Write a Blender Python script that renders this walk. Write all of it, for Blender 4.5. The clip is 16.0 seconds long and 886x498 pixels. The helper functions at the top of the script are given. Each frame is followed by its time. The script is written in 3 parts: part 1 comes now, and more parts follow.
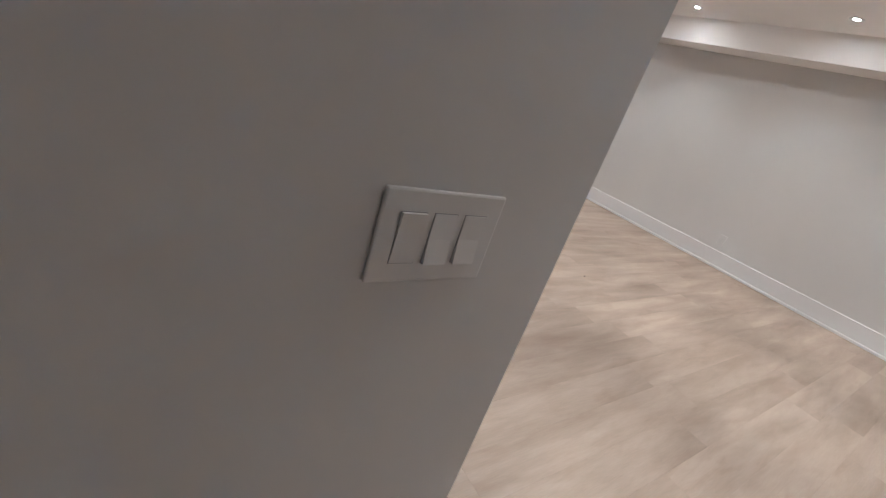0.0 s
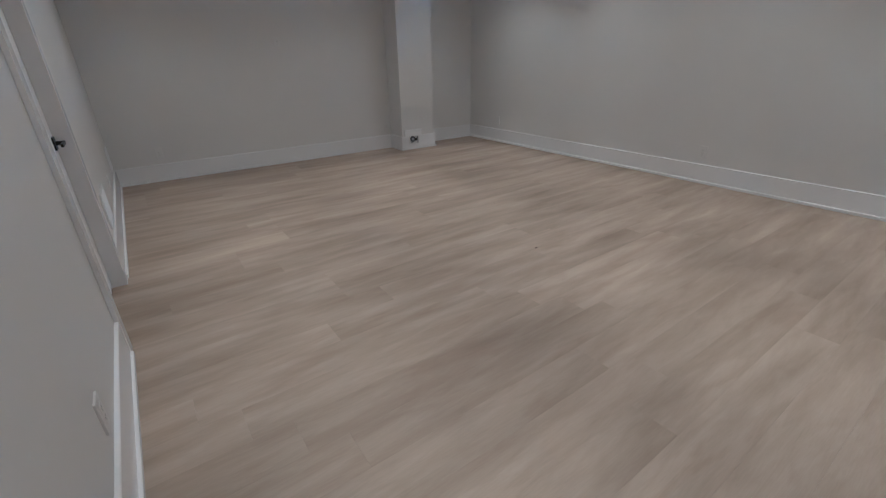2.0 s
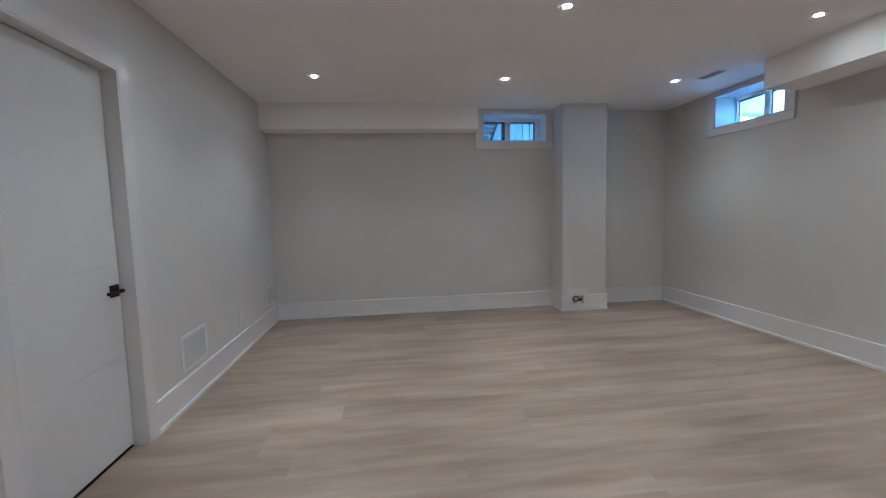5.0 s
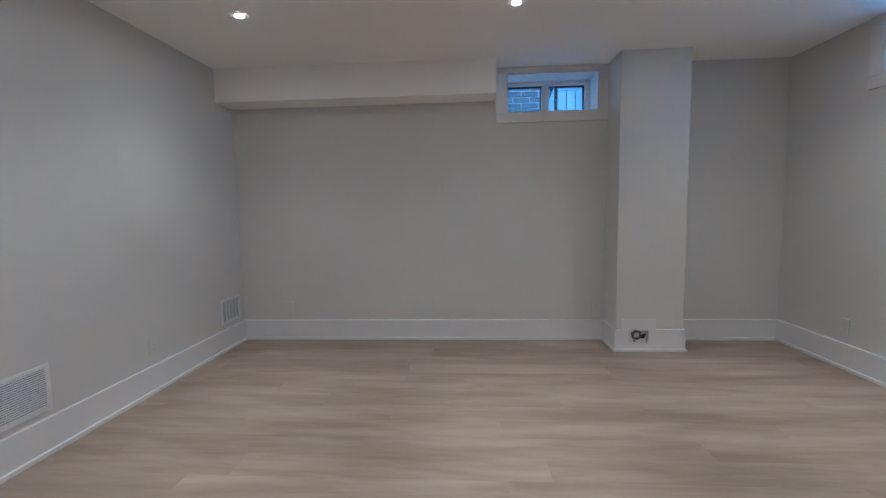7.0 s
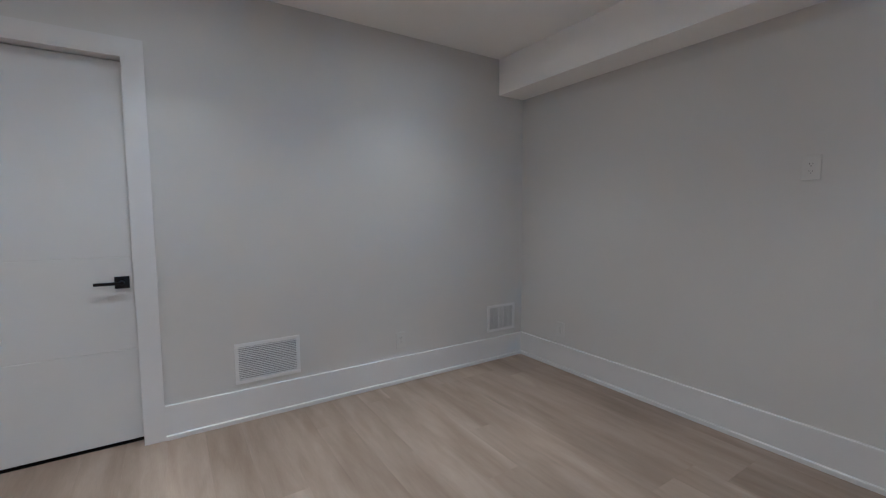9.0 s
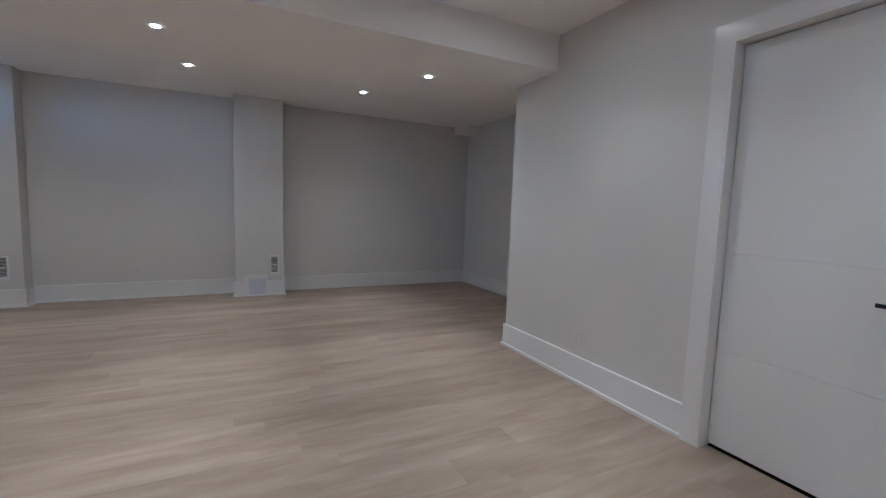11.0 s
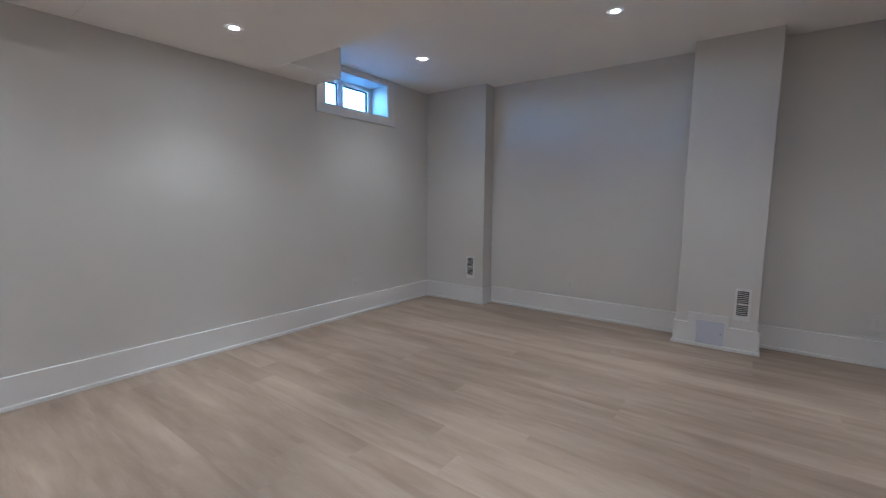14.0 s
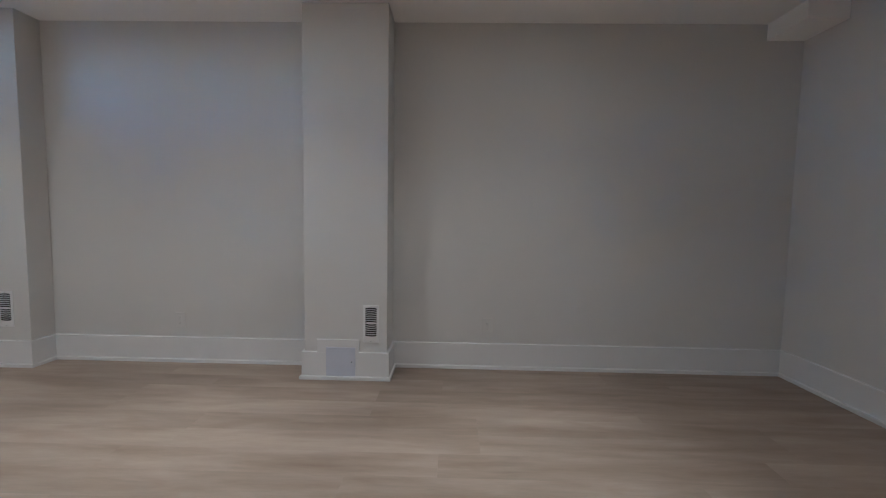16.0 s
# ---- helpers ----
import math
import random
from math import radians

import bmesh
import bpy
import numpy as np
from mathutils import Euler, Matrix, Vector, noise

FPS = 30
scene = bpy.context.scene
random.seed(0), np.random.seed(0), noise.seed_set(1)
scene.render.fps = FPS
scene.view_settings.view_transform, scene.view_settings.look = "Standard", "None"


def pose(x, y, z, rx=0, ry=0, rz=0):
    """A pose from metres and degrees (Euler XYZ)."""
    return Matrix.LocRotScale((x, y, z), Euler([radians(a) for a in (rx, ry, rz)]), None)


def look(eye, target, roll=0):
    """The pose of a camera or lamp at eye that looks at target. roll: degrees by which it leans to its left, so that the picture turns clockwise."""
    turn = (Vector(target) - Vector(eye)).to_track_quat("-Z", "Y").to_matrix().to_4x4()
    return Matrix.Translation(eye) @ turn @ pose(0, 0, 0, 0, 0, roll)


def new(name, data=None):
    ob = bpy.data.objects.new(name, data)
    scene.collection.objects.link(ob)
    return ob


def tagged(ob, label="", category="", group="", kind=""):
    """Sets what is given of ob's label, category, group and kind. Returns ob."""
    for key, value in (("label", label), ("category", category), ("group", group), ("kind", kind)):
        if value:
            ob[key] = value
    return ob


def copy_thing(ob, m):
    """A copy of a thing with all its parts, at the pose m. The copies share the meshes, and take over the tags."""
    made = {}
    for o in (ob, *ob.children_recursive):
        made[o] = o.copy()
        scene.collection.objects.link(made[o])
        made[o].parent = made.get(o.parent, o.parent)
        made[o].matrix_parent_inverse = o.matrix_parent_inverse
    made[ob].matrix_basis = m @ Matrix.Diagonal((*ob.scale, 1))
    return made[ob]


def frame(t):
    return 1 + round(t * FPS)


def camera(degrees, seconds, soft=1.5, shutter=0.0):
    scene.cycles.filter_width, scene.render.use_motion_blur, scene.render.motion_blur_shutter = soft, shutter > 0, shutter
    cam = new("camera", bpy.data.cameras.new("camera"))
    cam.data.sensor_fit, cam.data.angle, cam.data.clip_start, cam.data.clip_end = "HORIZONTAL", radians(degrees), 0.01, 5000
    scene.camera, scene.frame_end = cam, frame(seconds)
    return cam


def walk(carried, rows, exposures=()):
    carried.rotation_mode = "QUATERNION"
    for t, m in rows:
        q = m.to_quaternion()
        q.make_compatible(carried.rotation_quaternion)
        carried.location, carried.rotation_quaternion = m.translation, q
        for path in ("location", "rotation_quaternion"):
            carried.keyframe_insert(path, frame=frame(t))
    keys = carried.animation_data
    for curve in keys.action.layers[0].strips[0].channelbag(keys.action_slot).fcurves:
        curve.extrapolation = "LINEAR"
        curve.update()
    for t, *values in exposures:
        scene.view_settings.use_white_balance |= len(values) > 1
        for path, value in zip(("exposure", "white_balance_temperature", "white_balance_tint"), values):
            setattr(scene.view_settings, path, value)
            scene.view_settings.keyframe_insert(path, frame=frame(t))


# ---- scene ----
cam = camera(93.0, 16.0, soft=1.25)
PATH = [
    (0, (-0.586, -5.646, 1.228), (0.588, -4.234, 0.436), 18.6),
    (0.1, (-0.522, -5.695, 1.205), (0.400, -4.423, 0.554), 8.3),
    (0.2, (-0.472, -5.700, 1.205), (0.453, -4.439, 0.539), 0.9),
    (0.3, (-0.424, -5.720, 1.210), (0.486, -4.451, 0.537), -0.5),
    (0.4, (-0.379, -5.735, 1.214), (0.524, -4.463, 0.539), -0.5),
    (0.5, (-0.339, -5.755, 1.219), (0.564, -4.485, 0.540), -0.3),
    (1, (-0.1, -5.816, 1.231), (0.967, -4.333, 0.415), -0.8),
    (1.5, (0.112, -5.824, 1.263), (1.152, -4.354, 0.391), -1.0),
    (2, (0.273, -5.754, 1.264), (1.32, -4.269, 0.428), -1.1),
    (2.5, (0.456, -5.76, 1.267), (1.557, -4.193, 0.692), -1.4),
    (3, (0.614, -5.73, 1.247), (1.761, -4.119, 0.946), -1.3),
    (3.5, (0.817, -5.602, 1.269), (1.969, -3.982, 1.047), -1.3),
    (4, (1.035, -5.485, 1.279), (2.138, -3.829, 1.076), -1.3),
    (4.5, (1.253, -5.393, 1.279), (1.946, -3.528, 1.082), -1.4),
    (5, (1.38, -5.169, 1.265), (1.619, -3.192, 1.083), -1.4),
    (7.5, (2.358, -3.54, 1.232), (2.153, -1.559, 1.047), -1.1),
    (8, (2.507, -3.165, 1.23), (2.06, -1.224, 1.054), -1.2),
    (8.5, (2.687, -2.816, 1.259), (1.62, -1.133, 1.078), -1.1),
    (9, (2.69, -2.559, 1.232), (1.017, -1.474, 1.07), -0.3),
    (9.5, (2.615, -2.31, 1.213), (0.644, -2.013, 1.051), 0.1),
    (10, (2.479, -2.133, 1.215), (0.612, -2.829, 1.042), 0.5),
    (10.2, (2.411, -2.121, 1.192), (0.676, -3.103, 1.022), 0.8),
    (12.3, (1.767, -2.762, 1.234), (2.389, -4.65, 1.013), 1.2),
    (12.5, (1.73, -2.878, 1.243), (2.488, -4.716, 1.023), 0.9),
    (13, (1.681, -3.21, 1.205), (2.729, -4.899, 0.981), 0.8),
    (13.5, (1.709, -3.588, 1.188), (2.855, -5.213, 0.963), 0.7),
    (14, (1.662, -3.974, 1.193), (2.839, -5.576, 0.967), 0.5),
    (14.5, (1.604, -4.345, 1.213), (2.764, -5.958, 0.984), 0.4),
    (15, (1.525, -4.671, 1.203), (2.452, -6.427, 0.969), 0.7),
    (15.5, (1.354, -5.006, 1.225), (1.94, -6.905, 0.996), 0.6),
    (16, (1.135, -5.24, 1.113), (1.179, -7.234, 0.967), 0.9),
]
walk(cam, [(t, look(eye, target, roll)) for t, eye, target, roll in PATH], [(0, 5.42, 4290, 9), (0.5, 5.12, 4320, 9), (1, 4.96, 4230, 7), (1.5, 4.74, 4180, 7), (2, 4.62, 4110, 6), (3.5, 4.58, 4070, 5), (7, 4.84, 4070, 6), (9, 4.75, 4040, 6), (10, 4.66, 4040, 6), (12.5, 4.85, 4050, 6), (15, 4.85, 4070, 6), (16, 5.0, 4120, 6)])

# ---- world, sun, lamps ----
world = bpy.data.worlds.new("sky")
scene.world = world
world.use_nodes = True
wn = world.node_tree
bg = wn.nodes["Background"]
sky = wn.nodes.new("ShaderNodeTexSky")
sky.sky_type, sky.sun_disc = "NISHITA", False
sky.sun_elevation, sky.sun_rotation = radians(48), radians(235)
sky.air_density, sky.dust_density, sky.ozone_density = 1.1, 0.5, 2.5
wn.links.new(sky.outputs["Color"], bg.inputs["Color"])
bg.inputs["Strength"].default_value = 0.15
sun = new("sun", bpy.data.lights.new("sun", "SUN"))
sun.data.energy, sun.data.angle, sun.data.color = 2.0, radians(0.5), (1.0, 0.94, 0.86)
sun.matrix_world = look((-8 * 0.82, -8 * 0.57, 8 * 1.1), (0, 0, 0))

BEAM_POWER, SPILL_POWER = 2.65, 1.14
LAMP_COLOR = (1.0, 0.742, 0.462)

# ---- plan, in metres ----
XW, XE, YN = -0.027, 4.972, 0.027      # main west, east and north wall faces
YP = -5.262                          # end of the west wall (switch wall face)
XWW, YS = -1.286, -8.317             # far west and south wall faces
H, HL = 2.49, 2.235                 # ceiling, lowered ceiling
BAND = (-5.98, -4.76)               # lowered band, south and north edge
XS = 4.61                           # face of the soffit along the east wall


# ---- materials ----
def material(name, color, rough=0.6, metal=0.0, bump=0.0, bump_scale=200.0, blotch=0.04, blotch_scale=1.5, spec=0.5, coat=0.0):
    m = bpy.data.materials.new(name)
    m.use_nodes = True
    nt = m.node_tree
    b = nt.nodes["Principled BSDF"]
    b.inputs["Roughness"].default_value = rough
    b.inputs["Metallic"].default_value = metal
    b.inputs["Specular IOR Level"].default_value = spec
    geo = nt.nodes.new("ShaderNodeNewGeometry")
    n1 = nt.nodes.new("ShaderNodeTexNoise")
    n1.inputs["Scale"].default_value = blotch_scale
    n1.inputs["Detail"].default_value = 4
    nt.links.new(geo.outputs["Position"], n1.inputs["Vector"])
    ramp = nt.nodes.new("ShaderNodeMapRange")
    ramp.inputs["From Min"].default_value, ramp.inputs["From Max"].default_value = 0.3, 0.7
    ramp.inputs["To Min"].default_value, ramp.inputs["To Max"].default_value = 1 - blotch, 1 + blotch
    nt.links.new(n1.outputs["Fac"], ramp.inputs["Value"])
    mul = nt.nodes.new("ShaderNodeVectorMath")
    mul.operation = "SCALE"
    mul.inputs[0].default_value = color
    nt.links.new(ramp.outputs["Result"], mul.inputs["Scale"])
    nt.links.new(mul.outputs["Vector"], b.inputs["Base Color"])
    if bump:
        n2 = nt.nodes.new("ShaderNodeTexNoise")
        n2.inputs["Scale"].default_value = bump_scale
        n2.inputs["Detail"].default_value = 3
        nt.links.new(geo.outputs["Position"], n2.inputs["Vector"])
        bp = nt.nodes.new("ShaderNodeBump")
        bp.inputs["Strength"].default_value = bump
        bp.inputs["Distance"].default_value = 0.001
        nt.links.new(n2.outputs["Fac"], bp.inputs["Height"])
        nt.links.new(bp.outputs["Normal"], b.inputs["Normal"])
    return m


WALL = material("wall_paint", (0.607, 0.592, 0.569), 0.62, bump=0.10, bump_scale=260, blotch=0.02, blotch_scale=1.1)
CEIL = material("ceiling_paint", (0.87, 0.855, 0.83), 0.85, bump=0.12, bump_scale=200, blotch=0.02)
TRIM = material("trim_paint", (0.715, 0.705, 0.70), 0.24, bump=0.15, bump_scale=90, blotch=0.015)
LININGM = material("matt_trim_paint", (0.66, 0.675, 0.675), 0.7, bump=0.15, bump_scale=90, blotch=0.015)
DOORM = material("door_paint", (0.70, 0.695, 0.685), 0.38, bump=0.2, bump_scale=120, blotch=0.02)
PLATE = material("white_plastic", (0.645, 0.63, 0.605), 0.30, blotch=0.01)
METALW = material("white_enamelled_metal", (0.72, 0.715, 0.71), 0.35, blotch=0.02)
PANELM = material("grey_white_panel", (0.56, 0.575, 0.66), 0.28, blotch=0.02)
OUTLETM = material("matched_plastic", (0.612, 0.6, 0.578), 0.34, blotch=0.01)
BLACKM = material("black_metal", (0.015, 0.015, 0.016), 0.35, metal=0.6, blotch=0.05)
DARK = material("dark_void", (0.012, 0.012, 0.012), 0.9, spec=0.1)
VINYL = material("white_vinyl", (0.80, 0.80, 0.80), 0.35, blotch=0.015)
GASKET = material("black_gasket", (0.02, 0.022, 0.025), 0.6)
MORTAR = material("mortar", (0.42, 0.42, 0.41), 0.9, bump=0.6, bump_scale=150, blotch=0.12, blotch_scale=6)
SIDING = material("pale_board", (0.27, 0.31, 0.30), 0.6, blotch=0.05)
GROUNDM = material("pale_bounce_ground", (0.24, 0.24, 0.23), 0.9, bump=0.8, bump_scale=30, blotch=0.3, blotch_scale=3)
SHADE = material("gap_shade_board", (0.22, 0.21, 0.20), 0.9, blotch=0.3, blotch_scale=40)
BODYM = material("dark_grey_plastic", (0.07, 0.07, 0.075), 0.5)
FACEM = material("light_grey_plastic", (0.42, 0.42, 0.43), 0.45)
DUCTM = material("shaded_duct", (0.26, 0.26, 0.265), 0.6)
DUCTDARK = material("deep_shaded_duct", (0.07, 0.07, 0.075), 0.7)
GREYPL = material("grey_plastic", (0.30, 0.30, 0.31), 0.45)
WIREM = material("copper_wire", (0.30, 0.16, 0.08), 0.4, metal=0.5)
CONCRETE = material("concrete", (0.38, 0.37, 0.35), 0.85, bump=0.5, bump_scale=80, blotch=0.12, blotch_scale=2)


def brick_material():
    m = material("clay_brick", (0.034, 0.033, 0.035), 0.85, bump=0.7, bump_scale=120, blotch=0.25, blotch_scale=9)
    return m


BRICK = brick_material()


def lens_material():
    m = bpy.data.materials.new("lamp_lens")
    m.use_nodes = True
    b = m.node_tree.nodes["Principled BSDF"]
    b.inputs["Base Color"].default_value = (0.9, 0.9, 0.9, 1)
    b.inputs["Emission Color"].default_value = (1.0, 0.742, 0.462, 1)
    b.inputs["Emission Strength"].default_value = 14.0
    return m


LENS = lens_material()


def glass_material():
    m = bpy.data.materials.new("window_glass")
    m.use_nodes = True
    nt = m.node_tree
    b = nt.nodes["Principled BSDF"]
    b.inputs["Base Color"].default_value = (0.80, 0.955, 0.95, 1)
    b.inputs["Transmission Weight"].default_value = 1.0
    b.inputs["Roughness"].default_value = 0.0
    b.inputs["IOR"].default_value = 1.45
    return m


GLASS = glass_material()


def plank_material():
    """Pale oak vinyl plank: per-board tone, long soft streaks, fine grain, a few knots."""
    m = bpy.data.materials.new("oak_plank")
    m.use_nodes = True
    nt = m.node_tree
    N, L = nt.nodes, nt.links
    b = N["Principled BSDF"]
    tc = N.new("ShaderNodeNewGeometry")
    oi = N.new("ShaderNodeObjectInfo")
    # shift the pattern from board to board
    off = N.new("ShaderNodeCombineXYZ")
    for i, k in enumerate((37.0, 91.0, 13.0)):
        mm = N.new("ShaderNodeMath"); mm.operation = "MULTIPLY"; mm.inputs[1].default_value = k
        L.new(oi.outputs["Random"], mm.inputs[0]); L.new(mm.outputs[0], off.inputs[i])
    add = N.new("ShaderNodeVectorMath"); add.operation = "ADD"
    L.new(tc.outputs["Position"], add.inputs[0]); L.new(off.outputs[0], add.inputs[1])

    def streak(sx, sy, scale, detail, dist=0.0, across=False):
        mp = N.new("ShaderNodeMapping"); mp.inputs["Scale"].default_value = (sx, sy, 1)
        L.new(tc.outputs["Position"] if across else add.outputs[0], mp.inputs["Vector"])
        t = N.new("ShaderNodeTexNoise"); t.inputs["Scale"].default_value = scale
        t.inputs["Detail"].default_value = detail; t.inputs["Distortion"].default_value = dist
        L.new(mp.outputs[0], t.inputs["Vector"])
        return t

    broad = streak(0.9, 5.2, 1.0, 3, 0.45, across=True)
    board = streak(1.0, 7.0, 1.0, 3, 0.5)
    cloud = streak(1.5, 6.5, 1.0, 3, 0.8)
    mid = streak(2.6, 15.0, 1.0, 5, 0.8)
    fine = streak(9.0, 130.0, 2.0, 4, 0.4)
    mix1 = N.new("ShaderNodeMix"); mix1.data_type = "RGBA"
    mix1.inputs["A"].default_value = (0.210, 0.157, 0.114, 1)
    mix1.inputs["B"].default_value = (0.402, 0.322, 0.252, 1)
    comb = N.new("ShaderNodeMath"); comb.operation = "MULTIPLY_ADD"; comb.inputs[1].default_value = 0.36
    L.new(board.outputs["Fac"], comb.inputs[0])
    part_a = N.new("ShaderNodeMath"); part_a.operation = "MULTIPLY_ADD"; part_a.inputs[1].default_value = 0.40
    L.new(broad.outputs["Fac"], part_a.inputs[0]); L.new(part_a.outputs[0], comb.inputs[2])
    m2 = N.new("ShaderNodeMath"); m2.operation = "MULTIPLY"; m2.inputs[1].default_value = 0.24
    L.new(mid.outputs["Fac"], m2.inputs[0]); L.new(m2.outputs[0], part_a.inputs[2])
    mr = N.new("ShaderNodeMapRange"); mr.inputs["From Min"].default_value = 0.33; mr.inputs["From Max"].default_value = 0.64
    L.new(comb.outputs[0], mr.inputs["Value"])
    L.new(mr.outputs[0], mix1.inputs["Factor"])
    # fine grain and board tone
    gr = N.new("ShaderNodeMapRange"); gr.inputs["From Min"].default_value = 0.3; gr.inputs["From Max"].default_value = 0.7
    gr.inputs["To Min"].default_value = 0.945; gr.inputs["To Max"].default_value = 1.04
    L.new(fine.outputs["Fac"], gr.inputs["Value"])
    bt = N.new("ShaderNodeMapRange"); bt.inputs["To Min"].default_value = 0.94; bt.inputs["To Max"].default_value = 1.055
    L.new(oi.outputs["Random"], bt.inputs["Value"])
    mu = N.new("ShaderNodeMath"); mu.operation = "MULTIPLY"
    L.new(gr.outputs[0], mu.inputs[0]); L.new(bt.outputs[0], mu.inputs[1])
    kn = N.new("ShaderNodeMapRange"); kn.inputs["From Min"].default_value = 0.56; kn.inputs["From Max"].default_value = 0.74
    kn.inputs["To Max"].default_value = 0.48
    L.new(cloud.outputs["Fac"], kn.inputs["Value"])
    mixk = N.new("ShaderNodeMix"); mixk.data_type = "RGBA"
    mixk.inputs["B"].default_value = (0.235, 0.168, 0.122, 1)
    L.new(mix1.outputs["Result"], mixk.inputs["A"]); L.new(kn.outputs[0], mixk.inputs["Factor"])
    sc = N.new("ShaderNodeVectorMath"); sc.operation = "SCALE"
    L.new(mixk.outputs["Result"], sc.inputs[0]); L.new(mu.outputs[0], sc.inputs["Scale"])
    L.new(sc.outputs[0], b.inputs["Base Color"])
    rr = N.new("ShaderNodeMapRange"); rr.inputs["To Min"].default_value = 0.42; rr.inputs["To Max"].default_value = 0.58
    L.new(mid.outputs["Fac"], rr.inputs["Value"]); L.new(rr.outputs[0], b.inputs["Roughness"])
    b.inputs["Specular IOR Level"].default_value = 0.4
    bp = N.new("ShaderNodeBump"); bp.inputs["Strength"].default_value = 0.25; bp.inputs["Distance"].default_value = 0.0006
    L.new(fine.outputs["Fac"], bp.inputs["Height"]); L.new(bp.outputs[0], b.inputs["Normal"])
    return m


PLANK = plank_material()


# ---- mesh helpers ----
def box(bm, x0, x1, y0, y1, z0, z1, bevel=0.0):
    vs = [bm.verts.new((x, y, z)) for x in (x0, x1) for y in (y0, y1) for z in (z0, z1)]
    fs = [bm.faces.new([vs[i] for i in q]) for q in ((0, 1, 3, 2), (4, 6, 7, 5), (0, 4, 5, 1), (2, 3, 7, 6), (0, 2, 6, 4), (1, 5, 7, 3))]
    if bevel:
        es = list({e for f in fs for e in f.edges})
        bmesh.ops.bevel(bm, geom=es, offset=bevel, segments=2, profile=0.5, affect="EDGES")


def mesh_object(name, bm, mat, smooth=False):
    bmesh.ops.recalc_face_normals(bm, faces=bm.faces)
    me = bpy.data.meshes.new(name)
    bm.to_mesh(me)
    bm.free()
    me.materials.append(mat)
    if smooth:
        for p in me.polygons:
            p.use_smooth = True
    return new(name, me)


def part(name, bm, mat, parent, label="", smooth=False, kind=""):
    ob = mesh_object(name, bm, mat, smooth)
    ob.parent = parent
    return tagged(ob, label=label, kind=kind)


def empty(name, m=None):
    ob = new(name)
    if m is not None:
        ob.matrix_world = m
    return ob


def slab(name, x0, x1, y0, y1, z0, z1, mat, label="", bevel=0.0):
    bm = bmesh.new()
    box(bm, x0, x1, y0, y1, z0, z1, bevel)
    return tagged(mesh_object(name, bm, mat), label=label, kind="structure")


def cylinder(bm, r0, r1, z0, z1, seg=32, m=None, caps=True):
    mm = (m or Matrix()) @ Matrix.Translation((0, 0, (z0 + z1) / 2))
    bmesh.ops.create_cone(bm, cap_ends=caps, segments=seg, radius1=r0, radius2=r1, depth=z1 - z0, matrix=mm)


def sweep(bm, path, profile):
    """Runs a profile of (out from the wall, height) along a path on the floor plan; the room lies to its left; corners are mitred."""
    pts = [Vector((x, y)) for x, y in path]
    rings = []
    for i, p in enumerate(pts):
        d0 = (p - pts[i - 1]).normalized() if i else None
        d1 = (pts[i + 1] - p).normalized() if i < len(pts) - 1 else None
        n0 = Vector((-d0.y, d0.x)) if d0 else None
        n1 = Vector((-d1.y, d1.x)) if d1 else None
        n = (n0 + n1) if d0 and d1 else (n0 or n1)
        if d0 and d1:
            n = n / (1 + n0.dot(n1))
        rings.append([bm.verts.new((p.x + n.x * o, p.y + n.y * o, z)) for o, z in profile])
    k = len(profile)
    for a, b in zip(rings, rings[1:]):
        for j in range(k):
            bm.faces.new((a[j], a[(j + 1) % k], b[(j + 1) % k], b[j]))
    bm.faces.new(rings[0])
    bm.faces.new(rings[-1][::-1])


# ---- walls with their openings ----
T = 0.30            # outer wall thickness
ZT = 2.80           # top of the walls, above the ceiling


def wall_x(name, y0, y1, x0, x1, z1, openings, mat=WALL, label=""):
    """A wall that runs along x, with openings (xa, xb, za, zb)."""
    bm = bmesh.new()
    x = x0
    for xa, xb, za, zb in sorted(openings):
        box(bm, x, xa, y0, y1, 0, z1)
        if za > 0:
            box(bm, xa, xb, y0, y1, 0, za)
        box(bm, xa, xb, y0, y1, zb, z1)
        x = xb
    box(bm, x, x1, y0, y1, 0, z1)
    return tagged(mesh_object(name, bm, mat), label=label, kind="structure")


def wall_y(name, x0, x1, y0, y1, z1, openings, mat=WALL, label=""):
    bm = bmesh.new()
    y = y0
    for ya, yb, za, zb in sorted(openings):
        box(bm, x0, x1, y, ya, 0, z1)
        if za > 0:
            box(bm, x0, x1, ya, yb, 0, za)
        box(bm, x0, x1, ya, yb, zb, z1)
        y = yb
    box(bm, x0, x1, y, y1, 0, z1)
    return tagged(mesh_object(name, bm, mat), label=label, kind="structure")


WZ0, WZ1 = 2.09, 2.44
W1 = (2.536, 3.352)         # north window, along x
W2 = (-1.665, -0.815)        # northern window of the east wall, along y
W3 = (-7.43, -6.58)      # southern window of the east wall
DY = (-3.500, -2.715)      # door opening along y
DZ = 2.045

